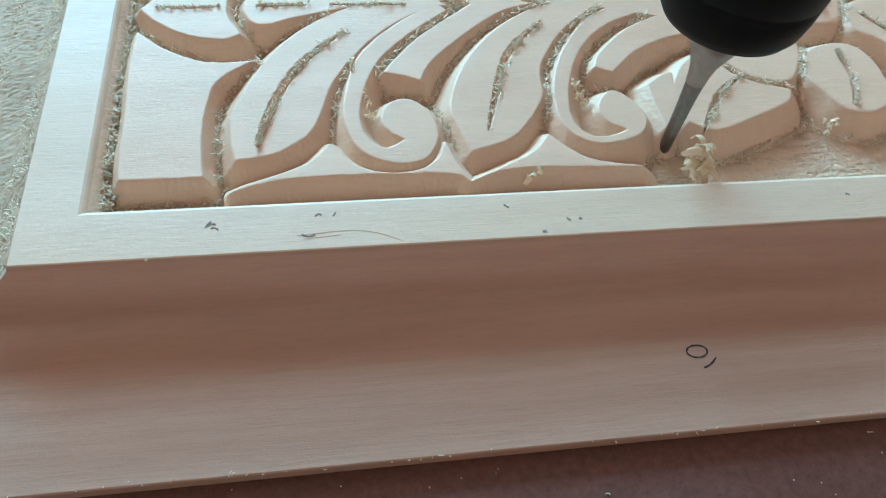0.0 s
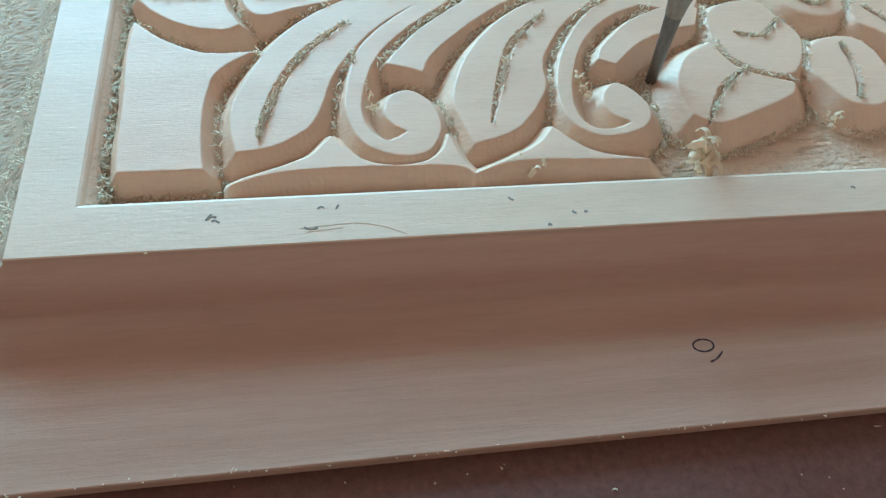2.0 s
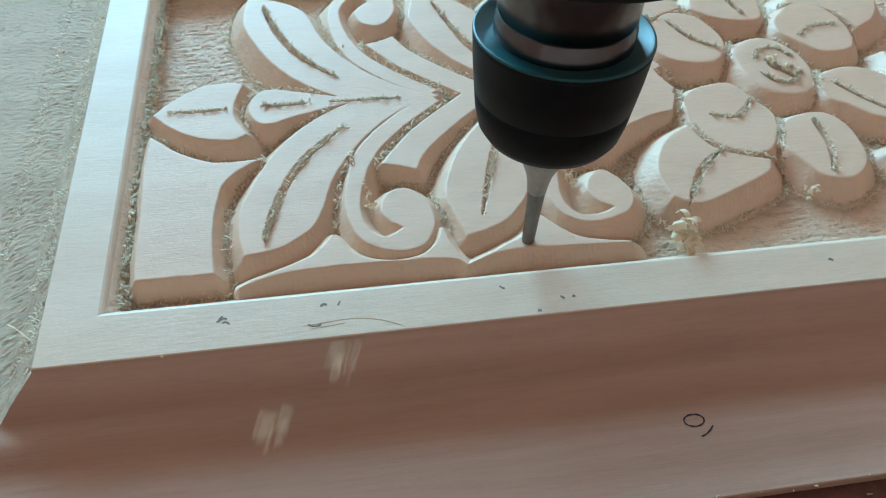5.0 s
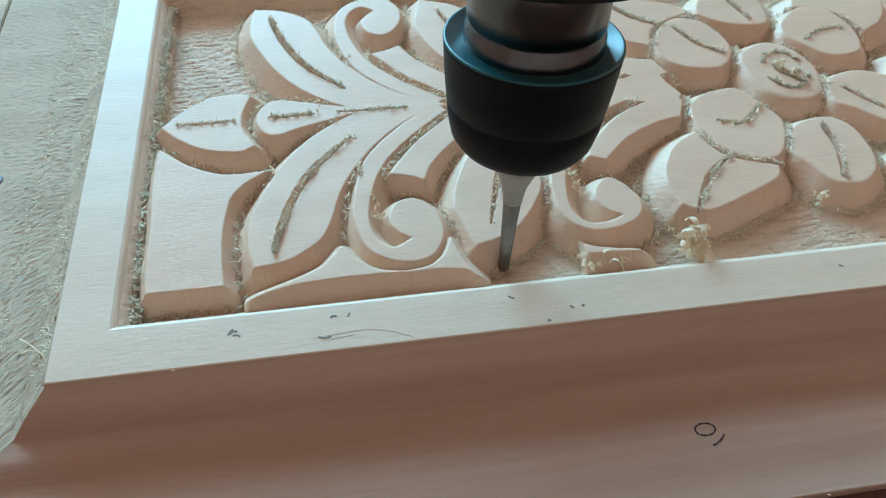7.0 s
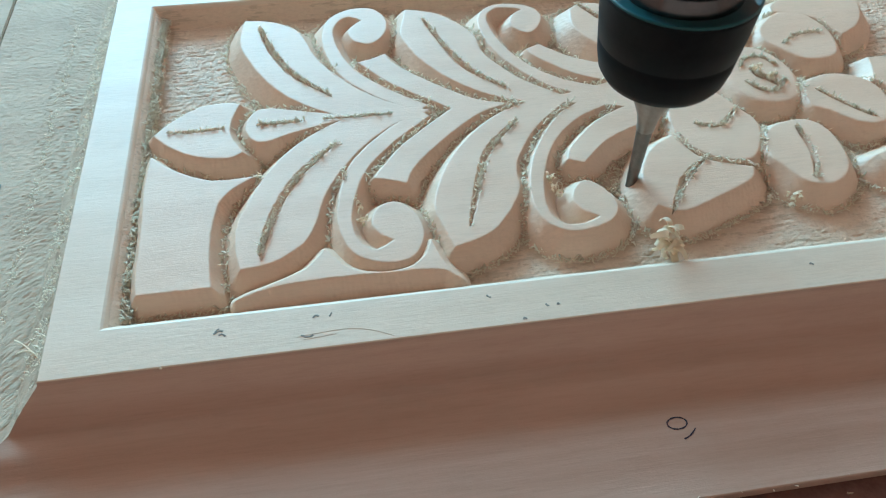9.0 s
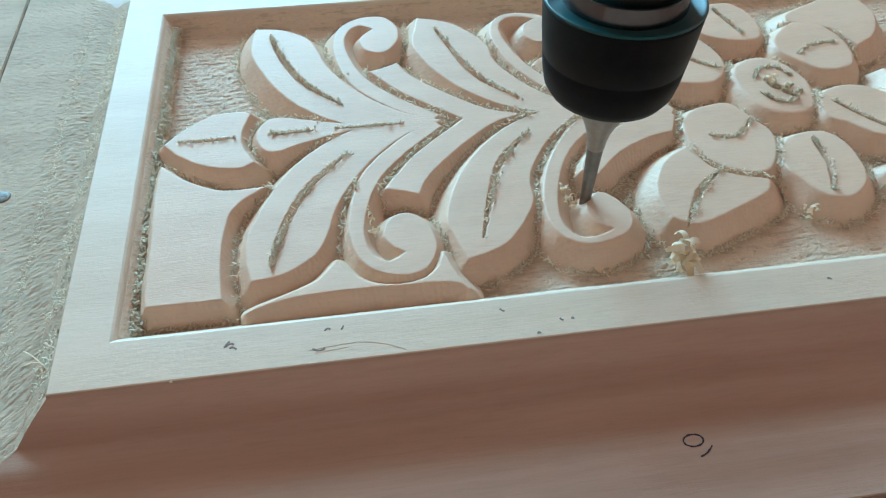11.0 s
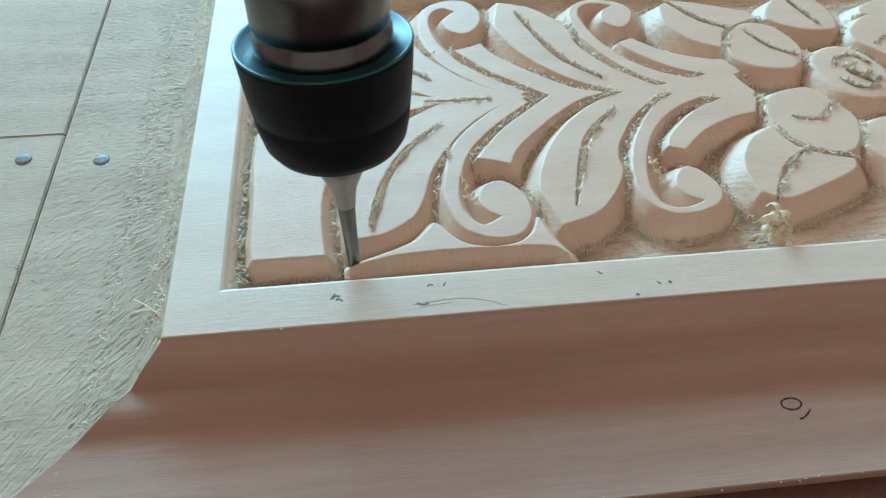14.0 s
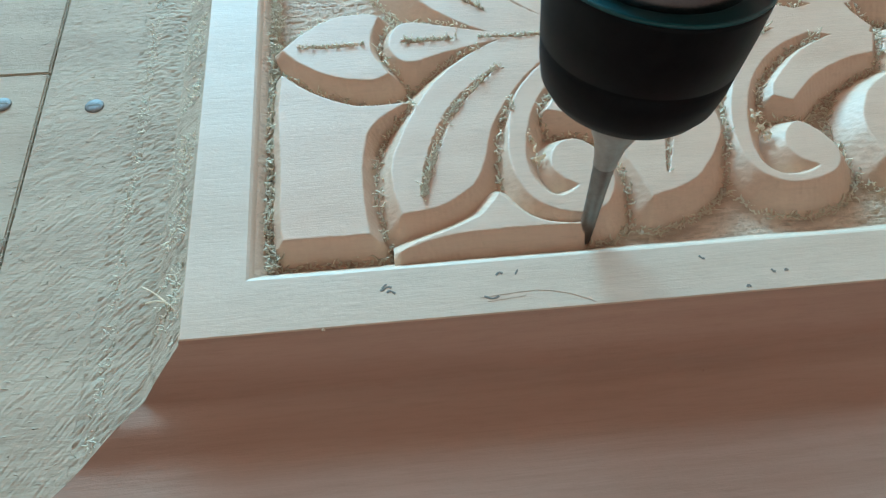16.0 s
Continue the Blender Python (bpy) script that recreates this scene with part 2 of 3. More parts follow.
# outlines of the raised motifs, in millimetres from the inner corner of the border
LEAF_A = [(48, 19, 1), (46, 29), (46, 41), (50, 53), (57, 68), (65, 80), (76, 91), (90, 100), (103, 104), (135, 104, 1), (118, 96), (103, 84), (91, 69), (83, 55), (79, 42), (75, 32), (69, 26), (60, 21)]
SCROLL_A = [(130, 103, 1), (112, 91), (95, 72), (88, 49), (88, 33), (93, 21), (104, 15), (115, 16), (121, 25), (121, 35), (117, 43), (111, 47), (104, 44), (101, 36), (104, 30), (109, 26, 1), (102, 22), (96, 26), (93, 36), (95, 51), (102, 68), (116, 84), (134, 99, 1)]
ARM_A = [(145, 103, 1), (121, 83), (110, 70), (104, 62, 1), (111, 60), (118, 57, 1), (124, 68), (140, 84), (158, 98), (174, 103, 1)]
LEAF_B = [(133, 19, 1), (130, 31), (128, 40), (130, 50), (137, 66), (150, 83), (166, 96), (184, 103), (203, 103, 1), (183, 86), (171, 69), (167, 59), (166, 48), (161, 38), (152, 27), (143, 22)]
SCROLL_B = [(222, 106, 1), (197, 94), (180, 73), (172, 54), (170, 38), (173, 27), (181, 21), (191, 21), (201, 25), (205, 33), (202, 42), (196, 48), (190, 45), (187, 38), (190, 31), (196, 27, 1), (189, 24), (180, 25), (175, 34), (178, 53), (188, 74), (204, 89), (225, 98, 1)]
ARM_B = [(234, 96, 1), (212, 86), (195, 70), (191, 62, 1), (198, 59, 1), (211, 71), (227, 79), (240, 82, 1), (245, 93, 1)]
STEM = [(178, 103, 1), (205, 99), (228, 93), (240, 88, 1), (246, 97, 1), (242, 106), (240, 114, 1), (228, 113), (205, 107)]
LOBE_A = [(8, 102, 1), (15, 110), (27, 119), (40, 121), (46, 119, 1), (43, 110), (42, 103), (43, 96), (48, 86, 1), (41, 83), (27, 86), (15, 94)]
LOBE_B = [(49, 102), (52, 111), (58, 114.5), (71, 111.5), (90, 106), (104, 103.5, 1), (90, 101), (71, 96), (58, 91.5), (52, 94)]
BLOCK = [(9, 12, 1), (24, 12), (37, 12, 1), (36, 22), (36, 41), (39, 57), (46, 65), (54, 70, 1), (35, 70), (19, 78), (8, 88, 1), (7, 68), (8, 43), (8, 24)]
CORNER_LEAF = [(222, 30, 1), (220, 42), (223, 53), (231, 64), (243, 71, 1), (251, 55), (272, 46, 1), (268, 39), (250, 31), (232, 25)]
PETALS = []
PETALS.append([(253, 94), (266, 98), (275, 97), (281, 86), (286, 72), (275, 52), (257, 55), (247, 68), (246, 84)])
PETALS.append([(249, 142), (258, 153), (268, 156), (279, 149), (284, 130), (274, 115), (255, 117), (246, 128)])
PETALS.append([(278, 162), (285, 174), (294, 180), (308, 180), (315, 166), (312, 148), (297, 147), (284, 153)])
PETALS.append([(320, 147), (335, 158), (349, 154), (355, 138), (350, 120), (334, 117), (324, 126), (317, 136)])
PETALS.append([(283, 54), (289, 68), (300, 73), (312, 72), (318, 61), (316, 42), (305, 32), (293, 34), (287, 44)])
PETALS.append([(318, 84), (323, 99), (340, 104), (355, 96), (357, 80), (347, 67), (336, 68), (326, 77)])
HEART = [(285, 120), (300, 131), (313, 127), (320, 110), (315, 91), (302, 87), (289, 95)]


def flipped(points, x=None, y=None):
    return [(2 * x - a if x else a, 2 * y - b if y else b, *c) for a, b, *c in points][::-1]


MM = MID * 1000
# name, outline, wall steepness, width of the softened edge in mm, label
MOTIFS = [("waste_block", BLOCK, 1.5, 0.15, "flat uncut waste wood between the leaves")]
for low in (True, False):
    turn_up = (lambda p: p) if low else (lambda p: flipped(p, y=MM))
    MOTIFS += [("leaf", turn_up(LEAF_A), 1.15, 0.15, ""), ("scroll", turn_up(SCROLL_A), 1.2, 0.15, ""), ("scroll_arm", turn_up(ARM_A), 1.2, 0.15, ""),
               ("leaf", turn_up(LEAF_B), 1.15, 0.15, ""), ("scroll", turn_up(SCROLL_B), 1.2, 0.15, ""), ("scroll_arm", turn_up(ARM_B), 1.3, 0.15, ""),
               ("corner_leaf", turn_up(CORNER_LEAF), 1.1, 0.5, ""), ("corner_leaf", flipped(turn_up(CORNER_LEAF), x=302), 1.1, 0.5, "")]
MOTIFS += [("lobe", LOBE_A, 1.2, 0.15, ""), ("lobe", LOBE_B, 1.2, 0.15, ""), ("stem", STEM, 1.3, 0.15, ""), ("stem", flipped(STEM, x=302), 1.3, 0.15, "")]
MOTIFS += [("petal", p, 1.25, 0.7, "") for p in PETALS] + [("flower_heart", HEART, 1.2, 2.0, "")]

# V-cut veins: line, half width and depth in mm
VEIN_A = [(89, 86), (78, 75), (70, 65), (63, 51), (58, 37), (55, 26)]
VEIN_B = [(174, 91), (163, 80), (155, 69), (148, 51), (141, 29)]
VEINS = []
for low in (True, False):
    turn_up = (lambda p: p) if low else (lambda p: flipped(p, y=MM))
    VEINS += [(turn_up(VEIN_A), 1.8, 3.0), (turn_up(VEIN_B), 1.8, 3.0), (turn_up([(252, 54), (243, 47), (236, 39), (227, 25)]), 1.8, 3.2)]
VEINS += [([(14, 103), (26, 102.5), (39, 103)], 0.9, 1.6), ([(54, 103), (63, 103.5), (75, 103.5)], 1.1, 2.0), ([(84, 103.5), (100, 103.3), (116, 103.2)], 0.7, 1.6)]
VEINS += [([(256, 77), (269, 75), (280, 86)], 1.3, 2.4), ([(260, 149), (268, 134), (279, 125)], 1.2, 2.2), ([(303, 69), (303, 51), (297, 36)], 1.6, 3.0),
          ([(325, 94), (336, 80), (345, 70)], 1.2, 2.2), ([(325, 131), (337, 138), (350, 139)], 1.3, 2.4), ([(296, 176), (300, 164), (303, 152)], 1.2, 2.2),
          ([(294, 114), (299, 121), (308, 122), (313, 115)], 1.1, 1.6), ([(293, 104), (298, 97), (306, 96), (313, 103)], 1.1, 1.7), ([(299, 113), (303, 106), (310, 107)], 1.8, 2.4), ([(304, 104), (309, 99)], 0.9, 1.4)]

STEP = 0.4
GX, GY = np.linspace(0, 420, 1051), np.linspace(0, 205, 513)
XX, YY = np.meshgrid(GX, GY, indexing="ij")


def segments_distance(px, py, line, closed):
    """Distance from the points to a polyline, and which points lie inside it."""
    a = line if closed else line[:-1]
    b = np.roll(line, -1, axis=0) if closed else line[1:]
    best, where = np.full(px.shape, 1e9), np.zeros(px.shape)
    inside = np.zeros(px.shape, bool)
    for i, ((ax, ay), (bx, by)) in enumerate(zip(a, b)):
        dx, dy = bx - ax, by - ay
        s = np.clip(((px - ax) * dx + (py - ay) * dy) / (dx * dx + dy * dy + 1e-12), 0, 1)
        d = np.hypot(px - ax - s * dx, py - ay - s * dy)
        where = np.where(d < best, (i + s) / len(a), where)
        best = np.minimum(best, d)
        if closed:
            crosses = (ay > py) != (by > py)
            inside ^= crosses & (px < (bx - ax) * (py - ay) / (by - ay + 1e-12) + ax)
    return best, inside, where


def wobble(x, y, size, seed):
    """Smooth noise of about -1 to 1, with bumps of that many mm."""
    rng = np.random.default_rng(seed)
    out = 0
    for k in range(6):
        a, ph = rng.uniform(0, 2 * math.pi), rng.uniform(0, 6.28, 2)
        w = 2 * math.pi / size * rng.uniform(0.6, 1.5)
        out = out + np.sin(w * (x * math.cos(a) + y * math.sin(a)) + ph[0] + 0.8 * np.sin(w * 0.6 * (y * math.cos(a) - x * math.sin(a)) + ph[1]))
    return out / 4


def raised(points, steep, soft, x, y, pad=14):
    """Height in mm of one motif with sloping walls over part of the grid; far below it elsewhere."""
    line = smooth_loop(points)
    d, inside, _ = segments_distance(x, y, line, True)
    d = np.where(inside, -d, d) + 0.12 * wobble(x, y, 6, 5) + 0.10 * wobble(x, y, 2.4, 6)
    s = (d + np.sqrt(d * d + soft * soft * 0.5)) / 2
    return -s * steep + 0.02 * wobble(x, y, 12, 8)


deep_mm = DEEP * 1000
grit = np.random.default_rng(13).normal(size=XX.shape)
grit = np.cumsum(np.pad(grit, ((7, 7), (0, 0))), 0)
grit = (grit[14:] - grit[:-14]) / 14**0.5
grit = (grit + np.roll(grit, 1, 1)) / 1.4
torn_floor = -0.4 * np.clip(grit - 1.1, 0, 1.2)
rough_floor = torn_floor + 0.22 * wobble(XX, YY, 5, 1) + 0.10 * wobble(XX, YY, 1.8, 2) + 0.09 * np.random.default_rng(3).normal(size=XX.shape)
H = -deep_mm + rough_floor
OWNER = np.zeros(XX.shape, int)
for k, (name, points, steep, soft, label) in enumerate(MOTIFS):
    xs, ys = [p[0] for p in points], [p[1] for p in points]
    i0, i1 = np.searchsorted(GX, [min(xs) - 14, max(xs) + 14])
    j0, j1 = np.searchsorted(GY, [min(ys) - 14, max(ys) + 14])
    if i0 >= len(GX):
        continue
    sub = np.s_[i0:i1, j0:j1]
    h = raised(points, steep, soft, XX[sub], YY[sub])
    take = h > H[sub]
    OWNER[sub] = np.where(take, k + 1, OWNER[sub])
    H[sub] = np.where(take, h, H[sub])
for points, half, depth in VEINS:
    line = smooth_loop(points, False)
    xs, ys = line[:, 0], line[:, 1]
    i0, i1 = np.searchsorted(GX, [xs.min() - 4, xs.max() + 4])
    j0, j1 = np.searchsorted(GY, [ys.min() - 4, ys.max() + 4])
    sub = np.s_[i0:i1, j0:j1]
    d, _, along = segments_distance(XX[sub], YY[sub], line, False)
    w = half * np.clip(np.sin(np.pi * np.clip(along, 0.01, 0.99)) ** 0.6, 0.15, 1) * (1 + 0.3 * wobble(XX[sub], YY[sub], 3, 9))
    H[sub] = np.minimum(H[sub], np.maximum(-depth * np.clip(1 - d / w, 0, 1), -depth) + np.where(d < w, 0.0, 50))
# the border's inner walls
walls = [-1.8 - 0.6 * XX - 0.15 * XX**2, -1.8 - 1.3 * YY, -1.8 - 1.6 * (205 - YY)]
for w in walls:
    w = w + np.clip(-w / 4, 0, 1) * 0.15 * wobble(XX, YY, 4, 12)
    take = w > H
    OWNER = np.where(take, 0, OWNER)
    H = np.where(take, w, H)
H[0, :], H[:, 0], H[:, -1] = -1.8, -1.8, -1.8


def relief_mesh(name, mask, mat, label, smooth=True):
    """The part of the carved surface whose cells are marked."""
    ci, cj = np.nonzero(mask)
    ids = np.full(XX.shape, -1)
    corners = np.stack([np.stack([ci, cj]), np.stack([ci + 1, cj]), np.stack([ci + 1, cj + 1]), np.stack([ci, cj + 1])])
    used = np.zeros(XX.shape, bool)
    for c in corners:
        used[c[0], c[1]] = True
    ids[used] = np.arange(used.sum())
    verts = np.stack([XX[used], YY[used], H[used]], 1) / 1000
    faces = np.stack([ids[c[0], c[1]] for c in corners], 1)
    me = bpy.data.meshes.new(name)
    me.vertices.add(len(verts))
    me.vertices.foreach_set("co", verts.ravel())
    me.loops.add(faces.size)
    me.loops.foreach_set("vertex_index", faces.ravel())
    me.polygons.add(len(faces))
    me.polygons.foreach_set("loop_start", np.arange(0, faces.size, 4))
    me.polygons.foreach_set("use_smooth", np.full(len(faces), smooth))
    me.update(calc_edges=True)
    me.validate()
    me.materials.append(mat)
    ob = new(name, me)
    ob.parent = panel
    return tagged(ob, label)


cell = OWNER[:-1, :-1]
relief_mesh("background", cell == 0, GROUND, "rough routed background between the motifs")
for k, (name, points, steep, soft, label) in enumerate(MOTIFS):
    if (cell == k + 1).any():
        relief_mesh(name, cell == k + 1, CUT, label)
mesh_object("background", [(0.42, 0, -DEEP), (PW, 0, -DEEP), (PW, PH, -DEEP), (0.42, PH, -DEEP)], [(0, 1, 2, 3)], GROUND, panel)
mesh_object("border_wall", [(0.42, 0, -0.0018), (PW, 0, -0.0018), (PW, 0, -DEEP), (0.42, 0, -DEEP)], [(0, 1, 2, 3)], CUT, panel)
mesh_object("border_wall", [(0.42, PH, -0.0018), (PW, PH, -0.0018), (PW, PH, -DEEP), (0.42, PH, -DEEP)], [(3, 2, 1, 0)], CUT, panel)
mesh_object("border_wall", [(PW, 0, -0.0018), (PW, PH, -0.0018), (PW, PH, -DEEP), (PW, 0, -DEEP)], [(0, 1, 2, 3)], CUT, panel)
part("underside", box(-0.08, -0.08, BENCH_Z, PW + 0.08, PH + 0.08, -0.0195), PINE, panel)


# ---- waste between the motifs, milled away piece by piece ----
def waste_piece(name, points, x0, x1, label):
    """A solid piece of an uncut web between two upright cuts at x0 and x1, standing on the routed ground. Its origin is at its foot."""
    gx, gy = np.linspace(x0, x1, round((x1 - x0) / 0.4) + 1), np.arange(-0.2, 64, 0.4)
    px, py = np.meshgrid(gx, gy, indexing="ij")
    h = raised(points, 1.15, 0.15, px, py)
    floor_mm = -deep_mm - 0.3
    solid = (h > floor_mm + 0.8) & (py > 0.8)
    cells = solid[:-1, :-1] & solid[1:, :-1] & solid[:-1, 1:] & solid[1:, 1:]
    if not cells.any():
        return None
    cx, cy = (x0 + x1) / 2, float(py[solid].mean())
    top, low, verts, faces = {}, {}, [], []

    def vertex(store, i, j, z):
        if (i, j) not in store:
            store[i, j] = len(verts)
            verts.append(((px[i, j] - cx) / 1000, (py[i, j] - cy) / 1000, (z - floor_mm) / 1000))
        return store[i, j]

    for i, j in zip(*np.nonzero(cells)):
        ring = [(i, j), (i + 1, j), (i + 1, j + 1), (i, j + 1)]
        faces.append([vertex(top, a, b, h[a, b]) for a, b in ring])
        faces.append([vertex(low, a, b, floor_mm) for a, b in ring[::-1]])
        for (a, b), (c, d), (ni, nj) in zip(ring, ring[1:] + ring[:1], ((i, j - 1), (i + 1, j), (i, j + 1), (i - 1, j))):
            if not (0 <= ni < cells.shape[0] and 0 <= nj < cells.shape[1] and cells[ni, nj]):
                faces.append([vertex(top, a, b, h[a, b]), vertex(low, a, b, floor_mm), vertex(low, c, d, floor_mm), vertex(top, c, d, h[c, d])])
    ob = mesh_object(name, verts, faces, CUT)
    ob.location = (cx / 1000, cy / 1000, floor_mm / 1000)
    return tagged(ob, label, "wood chip", "milled waste")


WEB_A = [(46.5, 4.5, 1), (52, 7.6), (64, 12), (74, 16.8), (81, 25, 1), (88, 16), (96, 11.5), (105, 10.2), (114, 11.5), (120, 16), (124, 24, 1), (126.5, 14), (131, 5, 1), (127, 8.2), (118, 9.6), (105, 9.9), (88, 10.4), (67, 9.8), (56, 7.8)]
WEB_B = [(131, 5, 1), (147, 12.5), (157, 18), (164, 26, 1), (169, 20), (176, 14), (184, 11), (197, 8.5, 1), (184, 9), (167, 10), (146, 10)]
WEB_C = [(211, 51, 1), (218, 56), (223, 58, 1), (220, 40), (212, 28, 1), (211, 40)]
# web, its cuts, and when each piece is thrown clear; None stays
WASTE = [(WEB_A, [(44, 107, None), (107, 114, 15.85), (114, 121, 15.25), (121, 137, 14.85)]),
         (WEB_B, [(127, 140, 5.3), (140, 150, 5.4), (150, 158, 5.7), (158, 166, 6.1), (166, 175, 6.6), (175, 184, 7.1), (184, 205, 8.15)]),
         (WEB_C, [(200, 232, 0.4)])]
CHIPS = []
for web, cuts in WASTE:
    for x0, x1, when in cuts:
        ob = waste_piece("waste_chip" if when else "waste_web", web, x0, x1, "small pine waste piece beside the leaf" if when else "concave pine waste web between leaf and scroll")
        if ob:
            CHIPS.append((ob, when))


# ---- loose fibres and shavings ----
def slivers(name, spots, label, size=(0.9, 2.8), width=(0.26, 0.60), lift=0.6, seed=4, spread=math.pi, mat=None):
    """Many bent, tapering wood fibres, each a three-sided strip, at the given spots in metres."""
    r = np.random.default_rng(seed)
    p = np.array(spots, float) - (0, 0, 0.0001)
    n = len(p)
    length = r.uniform(*size, n) / 1000 * r.choice([0.5, 0.8, 1, 1.5], n)
    w = r.uniform(*width, n) / 1000
    yaw = r.uniform(-spread, spread, n) + r.choice([0, math.pi], n)
    pitch, bend = r.uniform(-0.1, 1.3, n) * lift, r.uniform(-1.9, 1.9, n)
    rings = []
    for taper in (1.0, 0.95, 0.7, 0.12):
        d = np.stack([np.cos(yaw) * np.cos(pitch), np.sin(yaw) * np.cos(pitch), np.sin(pitch)], 1)
        side = np.stack([-np.sin(yaw), np.cos(yaw), 0 * yaw], 1)
        up, k = np.cross(d, side), (w * taper)[:, None]
        rings += [p + side * k, p - side * k, p - up * k * 0.6]
        p = p + d * (length / 3)[:, None]
        yaw, pitch = yaw + bend * 0.4, pitch + r.uniform(-0.6, 0.6, n)
    verts = np.stack(rings, 1).reshape(-1, 3)
    quads = np.array([(3 * a + k, 3 * a + (k + 1) % 3, 3 * a + 3 + (k + 1) % 3, 3 * a + 3 + k) for a in range(3) for k in range(3)])
    faces = (np.arange(n)[:, None, None] * 12 + quads).reshape(-1, 4)
    me = bpy.data.meshes.new(name)
    me.vertices.add(len(verts))
    me.vertices.foreach_set("co", verts.ravel())
    me.loops.add(faces.size)
    me.loops.foreach_set("vertex_index", faces.ravel())
    me.polygons.add(len(faces))
    me.polygons.foreach_set("loop_start", np.arange(0, faces.size, 4))
    me.update(calc_edges=True)
    me.materials.append(mat or FUZZ)
    return tagged(new(name, me), label, "shavings", kind="stuff")


rng = np.random.default_rng(21)
valley = np.zeros(XX.shape, bool)
change = (OWNER[1:, :] != OWNER[:-1, :])
valley[1:, :] |= change
valley[:, 1:] |= OWNER[:, 1:] != OWNER[:, :-1]
valley &= (H < -1.2) & (XX < 375)
cand = np.argwhere(valley)
clump = np.clip(0.30 + 0.9 * wobble(XX, YY, 16, 33)[valley], 0.05, 1) ** 2.2
pick = cand[rng.choice(len(cand), min(15000, len(cand)), replace=False, p=clump / clump.sum())]
spots = [(XX[i, j] / 1000 + rng.normal() * 0.0008, YY[i, j] / 1000 + rng.normal() * 0.0008, H[i, j] / 1000 + rng.uniform(0.0006, 0.0026)) for i, j in pick]
left = []
for y in rng.uniform(0.003, 0.2, 3600):
    x = 0.0042 + rng.normal() * 0.0011 + 0.0008 * math.sin(y * 260)
    left.append((x, y, -0.0056 + rng.uniform(-0.0022, 0.0022)))
slivers("groove_fibres", spots + left, "pale torn fibres lying in the carved grooves", (0.9, 2.6), (0.24, 0.58))
vein_spots = []
for points, half, depth in VEINS:
    line = smooth_loop(points, False, 30)
    for k, (x, y) in enumerate(line):
        gap = 0.5 + 0.5 * math.sin(k * 0.11 + x)
        for _ in range(int((5 if half > 1 else 3) * gap**1.5) + 1):
            vein_spots.append((x / 1000 + rng.normal() * half * 0.00035 + 0.0005, y / 1000 + rng.normal() * half * 0.00045, 0.0002 + rng.uniform(-0.0005, 0.0007)))
slivers("vein_fibres", vein_spots, "pale curled fibres along the leaf veins", (0.7, 2.1), (0.16, 0.42), 0.9, 6)
out, down = [q[0] for q in SLOPE], [-q[1] for q in SLOPE]
edge_spots = []
for y, o in list(zip(rng.uniform(-0.02, 0.22, 3000), 0.0225 + np.abs(rng.normal(size=3000)) * 0.0045)) + list(zip(rng.uniform(-0.047, 0.22, 1300), rng.normal(0.0475, 0.0016, 1300))):
    if y > -o + 0.001 and o < 0.0499 and wobble(np.array(y * 1000), np.array(o * 300), 14, 44) > -0.35:
        edge_spots.append((-o, y, -float(np.interp(o, out, down))))
slivers("edge_fibres", edge_spots, "torn end-grain fibres along the panel bevel", (0.6, 2.0), (0.20, 0.45), 0.25, 7)
lip_spots = [(x, -0.0878 + rng.normal() * 0.0006, -0.0182) for x in rng.uniform(-0.08, 0.36, 60)]
slivers("lip_fibres", lip_spots, "small fibres on the sharp lip edge", (0.6, 1.8), (0.12, 0.3), 0.7, 8)
torn = [(x, y, -0.0181) for x, y in zip(rng.uniform(-0.087, -0.05, 900), rng.uniform(-0.08, 0.3, 900))] + [(x, y, -0.0183) for x, y in zip(rng.uniform(-0.2, -0.09, 900), rng.uniform(-0.05, 0.3, 900))]
torn += [(-0.0884 + rng.normal() * 0.0011, y, -0.0182) for y in rng.uniform(-0.06, 0.3, 500)]
slivers("torn_grain", torn, "torn grain lifting from the rough boards", (0.8, 3.0), (0.08, 0.22), 0.12, 10, 0.25, ROUGH)
dust = [(rng.uniform(-0.1, 0.4), rng.uniform(-0.2, -0.09), BENCH_Z + 0.0003) for _ in range(260)]
slivers("bench_chips", dust, "pale chips scattered on the brown bench", (0.4, 1.5), (0.15, 0.35), 0.2, 9)


